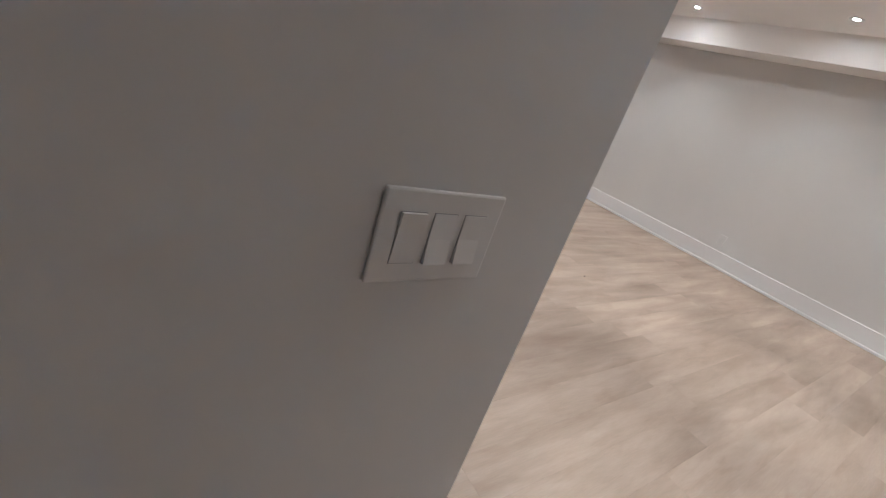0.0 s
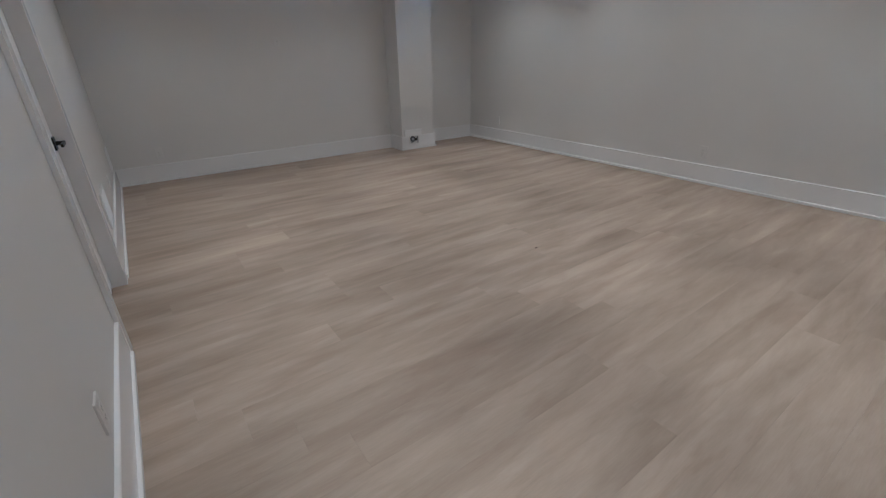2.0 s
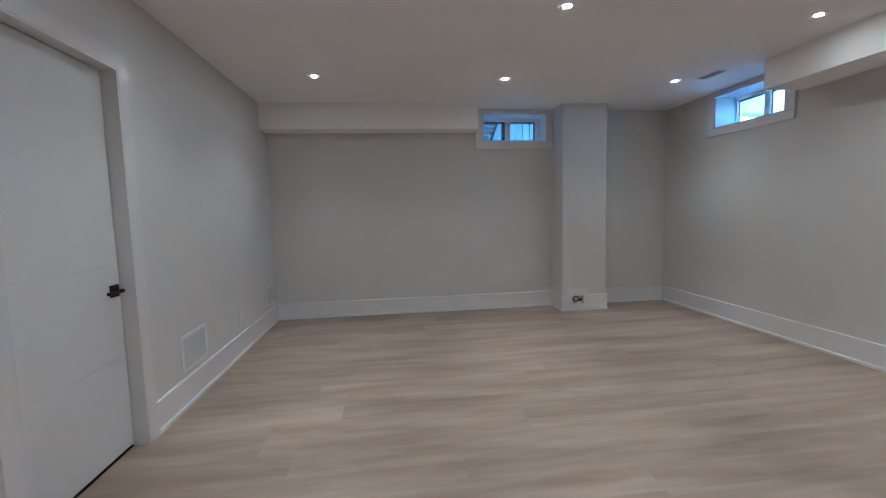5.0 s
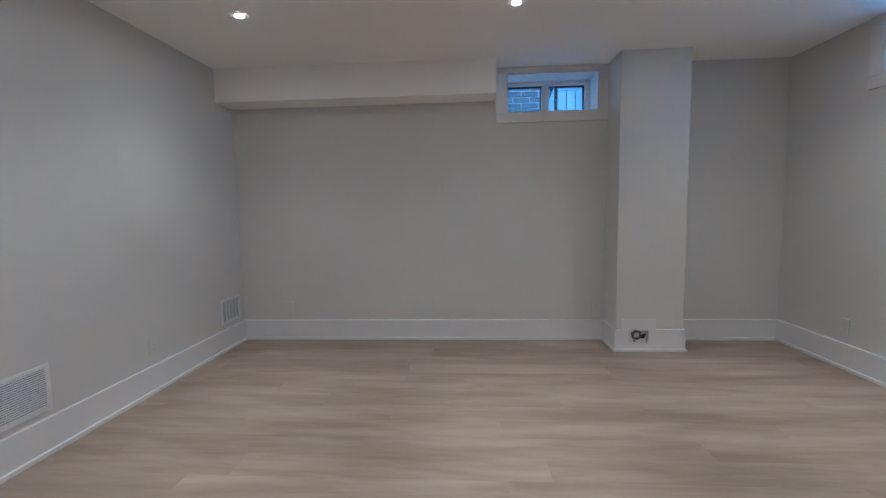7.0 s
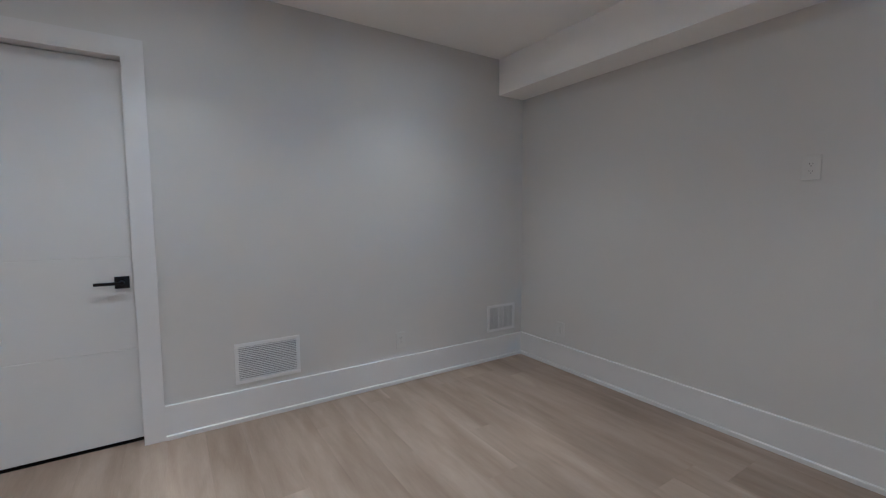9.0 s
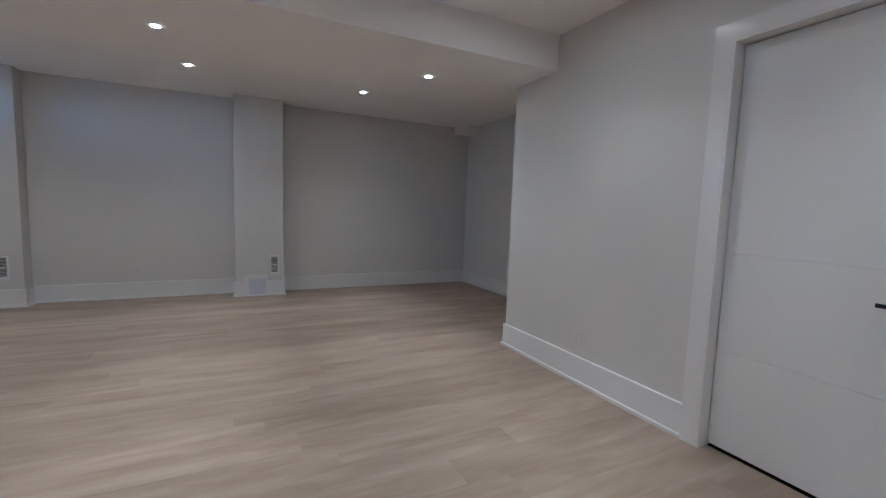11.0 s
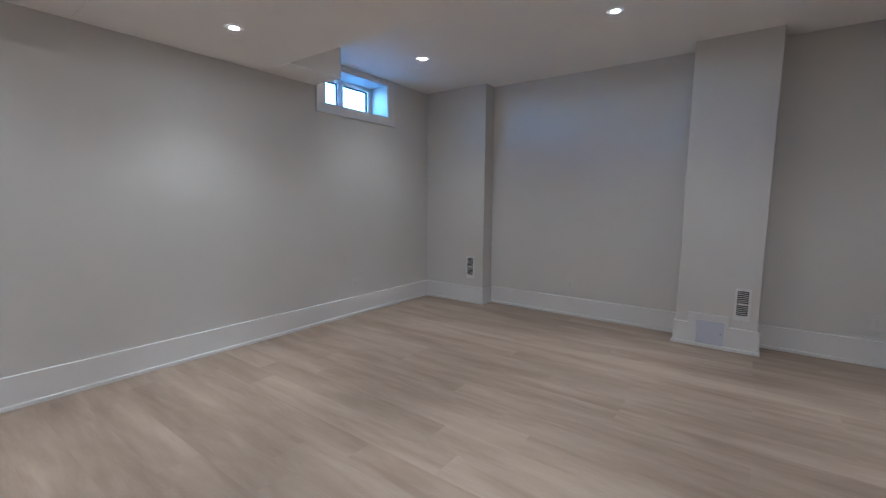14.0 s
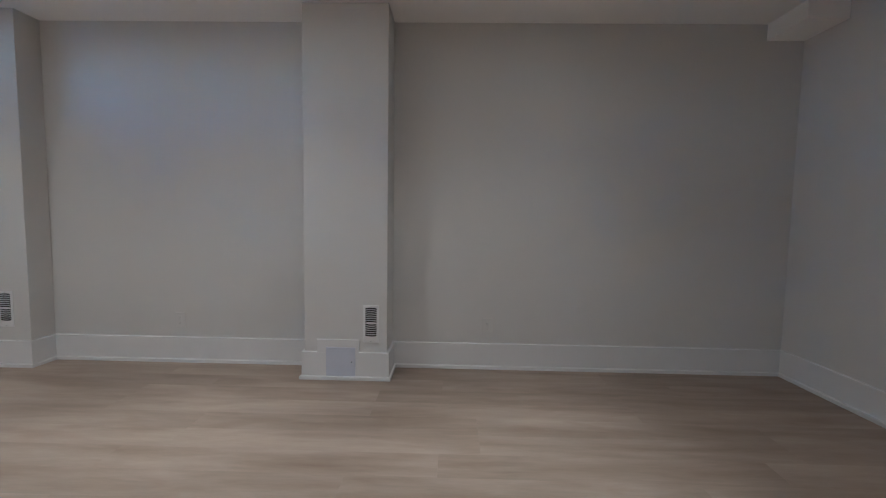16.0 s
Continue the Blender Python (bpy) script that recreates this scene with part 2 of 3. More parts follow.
wall_x("wall_north", YN, YN + T, XW - 1.6, XE + T, ZT, [(*W1, WZ0, WZ1)], label="greige painted north wall with a small high window")
wall_y("wall_east", XE, XE + T, YS - T, YN, ZT, [(*W2, WZ0, WZ1), (*W3, WZ0, WZ1)], label="greige painted east wall with two small high windows")
wall_x("wall_south", YS - T, YS, XWW - T, XE, ZT, [], label="greige painted south wall")
wall_y("wall_west", XW - 0.12, XW, YP, YN, ZT, [(*DY, 0, DZ)], label="greige painted wall with a white door")
slab("wall_switch", XWW, XW - 0.12, YP, YP + 0.12, 0, ZT, WALL, "greige painted short wall that carries the light switches")
slab("wall_far_west", XWW - T, XWW, YS - 0.005, YP + 0.12, 0, ZT, WALL, "greige painted far west wall")
# unseen wall added: shuts out light so the door gaps stay dark
slab("wall_behind_door", XW - 1.6, XW - 1.5, YP + 0.12, YN, 0, ZT, WALL, "unseen wall added to keep the space behind the door dark")
slab("column_north", 3.429, 3.985, -0.301, YN + 0.01, -0.005, H + 0.01, WALL, "greige painted boxed-in column on the north wall", 0.004)
slab("column_south", 1.569, 2.136, YS - 0.01, -8.044, -0.005, H + 0.01, WALL, "greige painted boxed-in duct chase on the south wall", 0.004)
slab("column_southeast", 4.143, XE + 0.01, YS - 0.01, -8.132, -0.005, H + 0.01, WALL, "greige painted boxed-in corner chase", 0.004)

# ceiling, lowered band and soffits
slab("ceiling", XW - 1.5, XE + 0.01, YS - 0.05, YN + 0.01, H, ZT + 0.1, CEIL, "white painted flat ceiling")
slab("ceiling_band", XWW - 0.01, XE + 0.005, BAND[0], BAND[1], HL, H + 0.01, CEIL, "white painted lowered ceiling band", 0.003)
slab("soffit_east", XS, XE + 0.006, -1.80, BAND[1], HL, H + 0.01, CEIL, "white painted soffit along the east wall")
slab("soffit_southeast", XS, XE + 0.006, -6.48, BAND[0], HL, H + 0.01, CEIL, "white painted soffit beside the window")
slab("soffit_north", XW - 0.005, 2.43, -0.24, YN + 0.005, 2.205, H + 0.01, CEIL, "white painted soffit along the north wall", 0.003)
slab("soffit_southwest", XWW - 0.005, -1.03, YS - 0.005, -7.98, 2.38, H + 0.01, CEIL, "white painted small box in the ceiling corner")
slab("subfloor", XWW - T, XE + T, YS - T, YN + T, -0.2, -0.008, CONCRETE, "concrete slab under the boards")

# ---- baseboards and shoe mouldings ----
BASE = [(0.0, 0.0), (0.016, 0.0), (0.016, 0.1868), (0.0154, 0.1891), (0.0138, 0.1909), (0.0115, 0.192), (0.0, 0.192)]
SHOE = [(0.016, 0.0), (0.0285, 0.0), (0.0285, 0.0200), (0.0278, 0.0222), (0.0262, 0.0240), (0.0238, 0.0252), (0.016, 0.0262)]
RUN_A = [(XW, -3.585), (XW, YP), (XWW, YP), (XWW, YS), (1.569, YS), (1.569, -8.044), (2.136, -8.044), (2.136, YS),
         (4.143, YS), (4.143, -8.132), (XE, -8.132), (XE, YN), (3.985, YN), (3.985, -0.301), (3.429, -0.301), (3.429, YN),
         (XW, YN), (XW, -2.63)]
for nm, prof in (("baseboard", BASE), ("shoe_moulding", SHOE)):
    bm = bmesh.new()
    sweep(bm, RUN_A, prof)
    tagged(mesh_object(nm, bm, TRIM), label="white painted tall baseboard" if nm == "baseboard" else "white painted shoe moulding at the floor", kind="structure")


def block(name, x0, x1, y0, y1, z0, z1, lab):
    bm = bmesh.new()
    box(bm, x0, x1, y0, y1, z0, z1, 0.002)
    return tagged(mesh_object(name, bm, TRIM), label=lab, kind="structure")


# ---- windows ----
def window(idx, m, w, lab):
    """A high slider in a deep recess: local x along the wall, y outwards, z up from the opening's lower left corner."""
    h = WZ1 - WZ0
    root = tagged(empty("window_%d" % idx, m), label=lab, category="window", kind="structure")
    # flat casing on the room side
    cw, ct = 0.095, 0.018
    bm = bmesh.new()
    box(bm, -cw, w + cw, -ct, -0.001, -0.083, 0.0, 0.002)
    box(bm, -cw, 0.0, -ct, -0.001, 0.001, h, 0.002)
    box(bm, w, w + cw, -ct, -0.001, 0.001, h, 0.002)
    box(bm, -cw, w + cw, -ct, -0.001, h + 0.001, h + 0.046, 0.002)
    part("casing", bm, TRIM, root, "flat white painted casing")
    # lining of the recess
    bm = bmesh.new()
    box(bm, 0.0, w, -0.012, 0.25, -0.0, 0.012)
    box(bm, 0.0, w, -0.012, 0.25, h - 0.012, h)
    box(bm, 0.0, 0.012, -0.012, 0.25, 0.013, h - 0.013)
    box(bm, w - 0.012, w, -0.012, 0.25, 0.013, h - 0.013)
    part("window_lining", bm, LININGM, root, "white painted deep window lining")
    # vinyl frame
    y0, y1 = 0.235, 0.30
    f = 0.05
    bm = bmesh.new()
    box(bm, 0.012, w - 0.012, y0, y1, 0.013, 0.013 + f, 0.002)
    box(bm, 0.012, w - 0.012, y0, y1, h - 0.013 - f + 0.012, h - 0.013, 0.002)
    box(bm, 0.012, 0.030, y0, y1, 0.063, h - 0.051, 0.002)
    box(bm, w - 0.062, w - 0.012, y0, y1, 0.063, h - 0.051, 0.002)
    part("window_frame", bm, VINYL, root, "white vinyl slider frame")
    cx = w * 0.475
    bm = bmesh.new()
    box(bm, cx - 0.034, cx + 0.034, y0 + 0.004, y1 - 0.01, 0.064, h - 0.052, 0.003)
    part("meeting_stile", bm, VINYL, root, "white vinyl meeting stile")
    bm = bmesh.new()
    box(bm, cx - 0.010, cx + 0.010, y0 - 0.008, y0 + 0.003, h * 0.42, h * 0.58, 0.003)
    part("latch", bm, VINYL, root, "white sash latch")
    for xa, xb in ((0.030, cx - 0.034), (cx + 0.034, w - 0.062)):
        bm = bmesh.new()
        box(bm, xa + 0.001, xb - 0.001, y0 + 0.024, y0 + 0.038, 0.064, 0.069)
        box(bm, xa + 0.001, xb - 0.001, y0 + 0.024, y0 + 0.038, h - 0.066, h - 0.053)
        box(bm, xa + 0.001, xa + 0.006, y0 + 0.024, y0 + 0.038, 0.070, h - 0.067)
        box(bm, xb - 0.012, xb - 0.001, y0 + 0.024, y0 + 0.038, 0.070, h - 0.067)
        part("gasket", bm, GASKET, root, "black rubber gasket")
        bm = bmesh.new()
        box(bm, xa + 0.003, xb - 0.003, y0 + 0.041, y0 + 0.045, 0.064, h - 0.053)
        g = part("pane", bm, GLASS, root, "clear window pane")
        g.visible_shadow = False
    return root


window(1, pose(W1[0], YN, WZ0), W1[1] - W1[0], "small high white sliding basement window beside the boxed-in column")
window(2, pose(XE, W2[1], WZ0, 0, 0, -90), W2[1] - W2[0], "small high white sliding basement window partly behind the soffit end")
window(3, pose(XE, W3[1], WZ0, 0, 0, -90), W3[1] - W3[0], "small high white sliding basement window with white sky outside")


# ---- door ----
def door():
    root = tagged(empty("door_1", pose(XW, 0, 0)), label="closed white flat door with thin grooves and a black lever", category="door", kind="structure")
    bm = bmesh.new()
    y0, y1 = DY
    box(bm, 0.001, 0.020, y0 - 0.085, y0, 0, 2.045)
    box(bm, 0.001, 0.020, y1, y1 + 0.085, 0, 2.045)
    box(bm, 0.001, 0.020, y0 - 0.085, y1 + 0.085, 2.045, 2.125)
    part("casing", bm, TRIM, root, "white painted flat door casing")
    bm = bmesh.new()
    box(bm, -0.119, 0.0185, y0, y0 + 0.014, 0, 2.031)
    box(bm, -0.119, 0.0185, y1 - 0.014, y1, 0, 2.031)
    box(bm, -0.119, 0.0185, y0, y1, 2.031, 2.045)
    part("jamb", bm, TRIM, root, "white painted door jamb")
    bm = bmesh.new()
    ya, yb = y0 + 0.018, y1 - 0.018
    xf, xb = -0.058, -0.095
    grooves = [0.522, 1.02]
    z = 0.020
    for g in grooves + [2.027]:
        top = g - 0.0014 if g < 2.0 else g
        box(bm, xb, xf, ya, yb, z, top, 0.0018)
        z = g + 0.0014
    for g in grooves:
        box(bm, xb + 0.002, xf - 0.0025, ya + 0.001, yb - 0.001, g - 0.004, g + 0.004)
    part("door_leaf", bm, DOORM, root, "white painted leaf with thin horizontal grooves")
    bm = bmesh.new()
    hy, hz = -2.785, 0.885
    box(bm, xf, xf + 0.008, hy - 0.032, hy + 0.032, hz - 0.032, hz + 0.032, 0.001)
    cylinder(bm, 0.011, 0.011, 0.008, 0.045, 20, pose(xf, hy, hz, 0, 90, 0))
    box(bm, xf + 0.036, xf + 0.048, hy - 0.115, hy + 0.012, hz - 0.008, hz + 0.008, 0.002)
    part("door_handle", bm, BLACKM, root, "matt black lever on a square rose")
    # black strip laid on the floor for the shade beneath the leaf
    bm = bmesh.new()
    box(bm, -0.118, -0.062, y0 + 0.015, y1 - 0.015, 0.0005, 0.003)
    part("threshold_shadow_gap", bm, DARK, root, "black strip for the shade under the leaf")
    return root


door()


# ---- wall plates ----
def plate_root(name, m, lab, cat):
    return tagged(empty(name, m), label=lab, category=cat)


def outlet(m, lab, kindname="wall_outlet"):
    """Screwless duplex outlet: local x along the wall, -y out of the wall."""
    root = plate_root(kindname, m, lab, "outlet")
    bm = bmesh.new()
    box(bm, -0.037, 0.037, -0.0075, 0.0, -0.059, 0.059, 0.0022)
    part("cover_plate", bm, OUTLETM, root)
    bm = bmesh.new()
    box(bm, -0.0165, 0.0165, -0.0092, -0.0077, -0.033, 0.033, 0.0006)
    part("receptacle", bm, OUTLETM, root)
    bm = bmesh.new()
    for zc in (-0.017, 0.017):
        for xs in (-0.0065, 0.0065):
            box(bm, xs - 0.0008, xs + 0.0008, -0.0097, -0.0093, zc - 0.002, zc + 0.006)
        box(bm, -0.002, 0.002, -0.0097, -0.0093, zc - 0.010, zc - 0.006)
    part("socket_slots", bm, BODYM, root)
    return root


def on_west(y, z): return pose(XW, y, z, 0, 0, 90)
def on_north(x, z): return pose(x, YN, z)
def on_east(y, z): return pose(XE, y, z, 0, 0, -90)
def on_south(x, z): return pose(x, YS, z, 0, 0, 180)


o = outlet(on_west(-1.176, 0.315), "white duplex wall outlet above the baseboard, between two grilles")
for m, lab in ((on_west(-4.395, 0.315), "white duplex wall outlet above the baseboard, beside the door"),
               (on_north(0.430, 0.312), "white duplex wall outlet above the baseboard of the north wall"),
               (on_north(3.352, 0.318), "white duplex wall outlet tucked beside the boxed-in column"),
               (on_north(1.944, 1.447), "white wall outlet at television height on the bare wall"),
               (on_east(-0.665, 0.318), "white duplex wall outlet on the east wall near the corner"),
               (on_east(-3.771, 0.318), "white duplex wall outlet in the middle of the east wall"),
               (on_east(-6.92, 0.320), "white duplex wall outlet under the window of the east wall"),
               (on_south(0.866, 0.322), "white duplex wall outlet on the south wall beside the chase"),
               (on_south(3.175, 0.318), "white duplex wall outlet on the south wall between the chases")):
    tagged(copy_thing(o, m), label=lab)


def switch_plate(m):
    root = plate_root("light_switch", m, "white three-gang light switch plate with wide rockers", "light switch")
    bm = bmesh.new()
    box(bm, -0.088, 0.088, -0.0072, 0.0, -0.062, 0.062, 0.003)
    part("cover_plate", bm, PLATE, root)
    for i, pressed in enumerate(("low", "high", "high")):
        x = (i - 1) * 0.046
        # grey sheet on the plate, coloured like the shade round the rocker
        bm = bmesh.new()
        box(bm, x - 0.0176, x + 0.0176, -0.0076, -0.0073, -0.0345, 0.0345)
        part("rocker_gap_shade", bm, GREYPL, root, "thin grey sheet for the shade in the gap round the rocker")
        # a bent rocker: the half that stands out, the middle, the half pressed in
        outs = (0.0126, 0.0102, 0.0082) if pressed == "low" else (0.0082, 0.0092, 0.0136)
        bm = bmesh.new()
        rings = [[bm.verts.new((x + sx_ * 0.0168, -d_, z_)) for sx_, d_ in ((-1, 0.0077), (-1, out), (1, out), (1, 0.0077))]
                 for z_, out in zip((0.0336, 0.0, -0.0336), outs)]
        for p_, q_ in zip(rings, rings[1:]):
            for j in range(4):
                bm.faces.new((p_[j], p_[(j + 1) % 4], q_[(j + 1) % 4], q_[j]))
        bm.faces.new(rings[0])
        bm.faces.new(rings[2])
        part("rocker", bm, PLATE, root)
    return root


switch_plate(pose(-0.284, YP, 1.031))


# ---- grilles and registers ----
def return_grille(m, w, h, n, vertical, lab):
    root = plate_root("wall_grille", m, lab, "air grille")
    b = 0.022
    bm = bmesh.new()
    box(bm, -w / 2, w / 2, -0.008, 0, h / 2 - b, h / 2, 0.002)
    box(bm, -w / 2, w / 2, -0.008, 0, -h / 2, -h / 2 + b, 0.002)
    box(bm, -w / 2, -w / 2 + b, -0.008, 0, -h / 2 + b, h / 2 - b, 0.002)
    box(bm, w / 2 - b, w / 2, -0.008, 0, -h / 2 + b, h / 2 - b, 0.002)
    part("grille_frame", bm, METALW, root, "white enamelled flange")
    # no duct is cut: a flat sheet carries its shade as colour
    bm = bmesh.new()
    box(bm, -w / 2 + b, w / 2 - b, -0.0012, -0.0004, -h / 2 + b, h / 2 - b)
    part("duct_shade_sheet", bm, DUCTM if vertical else DUCTDARK, root, "flat sheet toned as the shaded duct behind the louvres")
    iw, ih = w - 2 * b, h - 2 * b
    base = None
    for i in range(n):
        bm = bmesh.new()
        if vertical:
            box(bm, -0.0042, 0.0042, -0.0006, 0.0006, -ih / 2, ih / 2)
            mm = pose(-iw / 2 + (i + 0.5) * iw / n, -0.004, 0, 0, 0, 14)
        else:
            box(bm, -iw / 2, iw / 2, -0.0042, 0.0042, -0.0008, 0.0008)
            mm = pose(0, -0.005, -ih / 2 + (i + 0.5) * ih / n, 42, 0, 0)
        if base is None:
            base = part("louvre", bm, METALW, root)
            base.matrix_basis = mm
        else:
            bm.free()
            c = new("louvre", base.data)
            c.parent, c.matrix_basis = root, mm
    if vertical:
        for i in range(1, 5):
            bm = bmesh.new()
            x = -iw / 2 + i * iw / 5
            box(bm, x - 0.0022, x + 0.0022, -0.0078, -0.0014, -ih / 2, ih / 2, 0.001)
            part("grille_bar", bm, METALW, root, "upright white bar")
    return root


return_grille(on_west(-2.087, 0.350), 0.378, 0.245, 18, False, "white enamelled return air grille with fine horizontal louvres, near the door")
return_grille(on_west(-0.209, 0.352), 0.305, 0.225, 22, True, "white enamelled supply air grille with vertical louvres, near the corner")


def wall_register(m, lab):
    """Small register with two stacks of bowed slots."""
    root = plate_root("wall_register", m, lab, "air register")
    w, h = 0.108, 0.258
    bm = bmesh.new()
    box(bm, -w / 2, w / 2, -0.005, 0, -h / 2, h / 2, 0.002)
    part("register_plate", bm, METALW, root, "white enamelled plate")
    bm = bmesh.new()
    for s in (-1, 1):
        for i in range(7 if s > 0 else 6):
            zc = 0.006 + s * (0.0115 + i * 0.0148)
            k = 8
            lo, hi = [], []
            for j in range(k + 1):
                u = -1 + 2 * j / k
                x = u * 0.038
                bow = s * 0.0045 * (1 - u * u) - s * 0.003
                lo.append(bm.verts.new((x, -0.0058, zc - 0.0046 + bow)))
                hi.append(bm.verts.new((x, -0.0058, zc + 0.0046 + bow)))
            for j in range(k):
                bm.faces.new((lo[j], lo[j + 1], hi[j + 1], hi[j]))
    part("register_slots", bm, DARK, root, "bowed dark slots", kind="stuff")
    for zc in (-0.121, 0.121):
        bm = bmesh.new()
        cylinder(bm, 0.0035, 0.003, 0.005, 0.0065, 12, pose(0, 0, zc, 90, 0, 0))
        part("screw", bm, GREYPL, root, "small screw")
    return root


r = wall_register(pose(1.678, -8.044, 0.388, 0, 0, 180), "white wall register with bowed slots on the duct chase")
tagged(copy_thing(r, pose(4.312, -8.132, 0.419, 0, 0, 180)), label="white wall register with bowed slots on the corner chase")

# ---- boxed baseboard pieces on the chases ----
blk = block("baseboard_block", 1.758, 2.045, -8.0439, -8.0284, 0.0262, 0.278, "white painted raised baseboard piece around the hatch")
block("baseboard_block", 3.464, 3.755, -0.3166, -0.3011, 0.0262, 0.283, "white painted raised baseboard piece around the open box")


def hatch():
    root = tagged(empty("access_hatch", pose(1.882, -8.0283, 0.1265)), label="pale grey-white access panel set into the baseboard", category="access panel")
    bm = bmesh.new()
    box(bm, -0.1, 0.1, 0.0, 0.006, -0.1, 0.1, 0.002)
    part("panel", bm, PANELM, root)
    bm = bmesh.new()
    cylinder(bm, 0.004, 0.004, 0.0, 0.003, 12, pose(-0.075, 0.006, 0.0, -90, 0, 0))
    part("screw", bm, BLACKM, root, "small dark screw")
    return root


hatch()


def open_box():
    root = tagged(empty("junction_box", pose(3.614, -0.3167, 0.135)), label="open electrical box with loose wiring cut into the baseboard", category="junction box")
    bm = bmesh.new()
    box(bm, -0.080, 0.080, -0.0006, 0.0, -0.054, 0.054)
    part("cut_opening", bm, WALL, root, "pale ragged cut-out around the box")
    for x0, x1, z0, z1 in ((-0.084, -0.079, -0.055, 0.055), (0.079, 0.084, -0.055, 0.055), (-0.079, 0.079, -0.058, -0.053)):
        bm = bmesh.new()
        box(bm, x0, x1, -0.0035, -0.0007, z0, z1)
        part("cut_edge", bm, PLATE, root, "pale torn edge")
    bm = bmesh.new()
    cylinder(bm, 0.047, 0.043, 0.001, 0.009, 6, pose(-0.020, 0, 0.012, 90, 0, 0) @ pose(0, 0, 0, 0, 0, 12))
    part("box_body", bm, BODYM, root, "dark grey six-sided box body")
    bm = bmesh.new()
    box(bm, -0.041, -0.001, -0.013, -0.0092, -0.006, 0.032, 0.0015)
    part("device_face", bm, FACEM, root, "light grey device face")
    bm = bmesh.new()
    cylinder(bm, 0.018, 0.013, 0.001, 0.012, 7, pose(0.040, 0, 0.006, 90, 0, 0) @ pose(0, 0, 0, 0, 0, 20))
    part("cable_gland", bm, BLACKM, root, "black cable gland")
    bm = bmesh.new()
    box(bm, 0.015, 0.045, -0.0105, -0.0012, -0.016, 0.000, 0.003)
    part("connector", bm, BLACKM, root, "black connector")
    bm = bmesh.new()
    box(bm, 0.060, 0.078, -0.0030, -0.0007, -0.052, 0.052)
    part("stud_edge", bm, GREYPL, root, "grey stud edge beside the box")
    bm = bmesh.new()
    box(bm, -0.044, -0.030, -0.006, -0.001, -0.046, -0.034, 0.001)
    part("clamp", bm, BODYM, root, "small dark clamp")
    for k, pts in enumerate((((0.012, 0.03), (0.042, 0.047), (0.055, 0.012)), ((-0.012, -0.036), (0.018, -0.024), (0.052, -0.036)),
                             ((-0.02, -0.047), (0.02, -0.040), (0.050, -0.046)))):
        cu = bpy.data.curves.new("wire", "CURVE")
        cu.dimensions, cu.bevel_depth, cu.resolution_u = "3D", 0.0028 if k == 0 else 0.0042, 8
        sp = cu.splines.new("BEZIER")
        sp.bezier_points.add(2)
        for bp_, (x, z) in zip(sp.bezier_points, pts):
            bp_.co = (x, -0.007, z)
            bp_.handle_left_type = bp_.handle_right_type = "AUTO"
        cu.materials.append(PLATE if k else BLACKM)
        ob = new("wire", cu)
        ob.parent = root
        tagged(ob, label="white cable" if k else "black cable")
    return root


open_box()


# ---- recessed ceiling lights ----
def ceiling_light(x, y, z):
    root = tagged(empty("recessed_ceiling_light", pose(x, y, z)), label="small round white recessed ceiling light, lit", category="ceiling light", group="recessed ceiling lights")
    bm = bmesh.new()
    seg = 36
    prof = [(0.0230, -0.0012), (0.030, -0.0045), (0.046, -0.0065), (0.052, -0.005), (0.056, -0.0005)]
    rings = [[bm.verts.new((r_ * math.cos(2 * math.pi * i / seg), r_ * math.sin(2 * math.pi * i / seg), z_)) for i in range(seg)] for r_, z_ in prof]
    for a, b in zip(rings, rings[1:]):
        for i in range(seg):
            bm.faces.new((a[i], a[(i + 1) % seg], b[(i + 1) % seg], b[i]))
    part("trim_ring", bm, METALW, root, "white trim ring", smooth=True)
    bm = bmesh.new()
    cylinder(bm, 0.0235, 0.0235, -0.0032, -0.0008, 36)
    part("lens", bm, LENS, root, "glowing round lens")
    return root


ROWS = [(0.74, 2.49, 4.22, -1.18, H), (0.75, 2.49, 4.22, -2.60, H), (0.75, 2.49, 4.15, -4.02, H), (0.74, 2.55, 4.30, -5.39, HL), (0.80, 2.52, 4.21, -7.10, H)]
first = None
for x1_, x2_, x3_, y_, z_ in ROWS:
    for x_ in (x1_, x2_, x3_):
        if first is None:
            first = ceiling_light(x_, y_, z_)
        else:
            copy_thing(first, pose(x_, y_, z_))
        for power, cone in ((BEAM_POWER, 51), (SPILL_POWER, 120)):
            ld = bpy.data.lights.new("downlight", "SPOT")
            ld.spot_size, ld.spot_blend, ld.shadow_soft_size, ld.energy, ld.color = radians(cone), 1.0, 0.03, power, LAMP_COLOR
            lo_ = new("downlight", ld)
            lo_.location = (x_, y_, z_ - 0.04)


# ---- ceiling register ----
def ceiling_register():
    root = tagged(empty("ceiling_register", pose(4.45, -1.39, H)), label="white slotted ceiling air register near the window", category="air register")
    bm = bmesh.new()
    box(bm, -0.06, 0.06, -0.14, 0.14, -0.005, 0, 0.002)
    part("register_plate", bm, METALW, root, "white enamelled plate")
    bm = bmesh.new()
    for i in range(10):
        y = -0.112 + i * 0.025
        box(bm, -0.042, 0.042, y - 0.006, y + 0.006, -0.0058, -0.0051)
    part("register_slots", bm, DARK, root, "dark slots", kind="stuff")
    return root


ceiling_register()

# small scrap on the floor
bm = bmesh.new()
box(bm, -0.012, 0.012, -0.005, 0.005, 0, 0.003, 0.001)
sc_ = mesh_object("wood_splinter", bm, material("dark_splinter", (0.05, 0.02, 0.015), 0.6))
sc_.matrix_world = pose(2.395, -3.902, 0.0, 0, 0, 14)
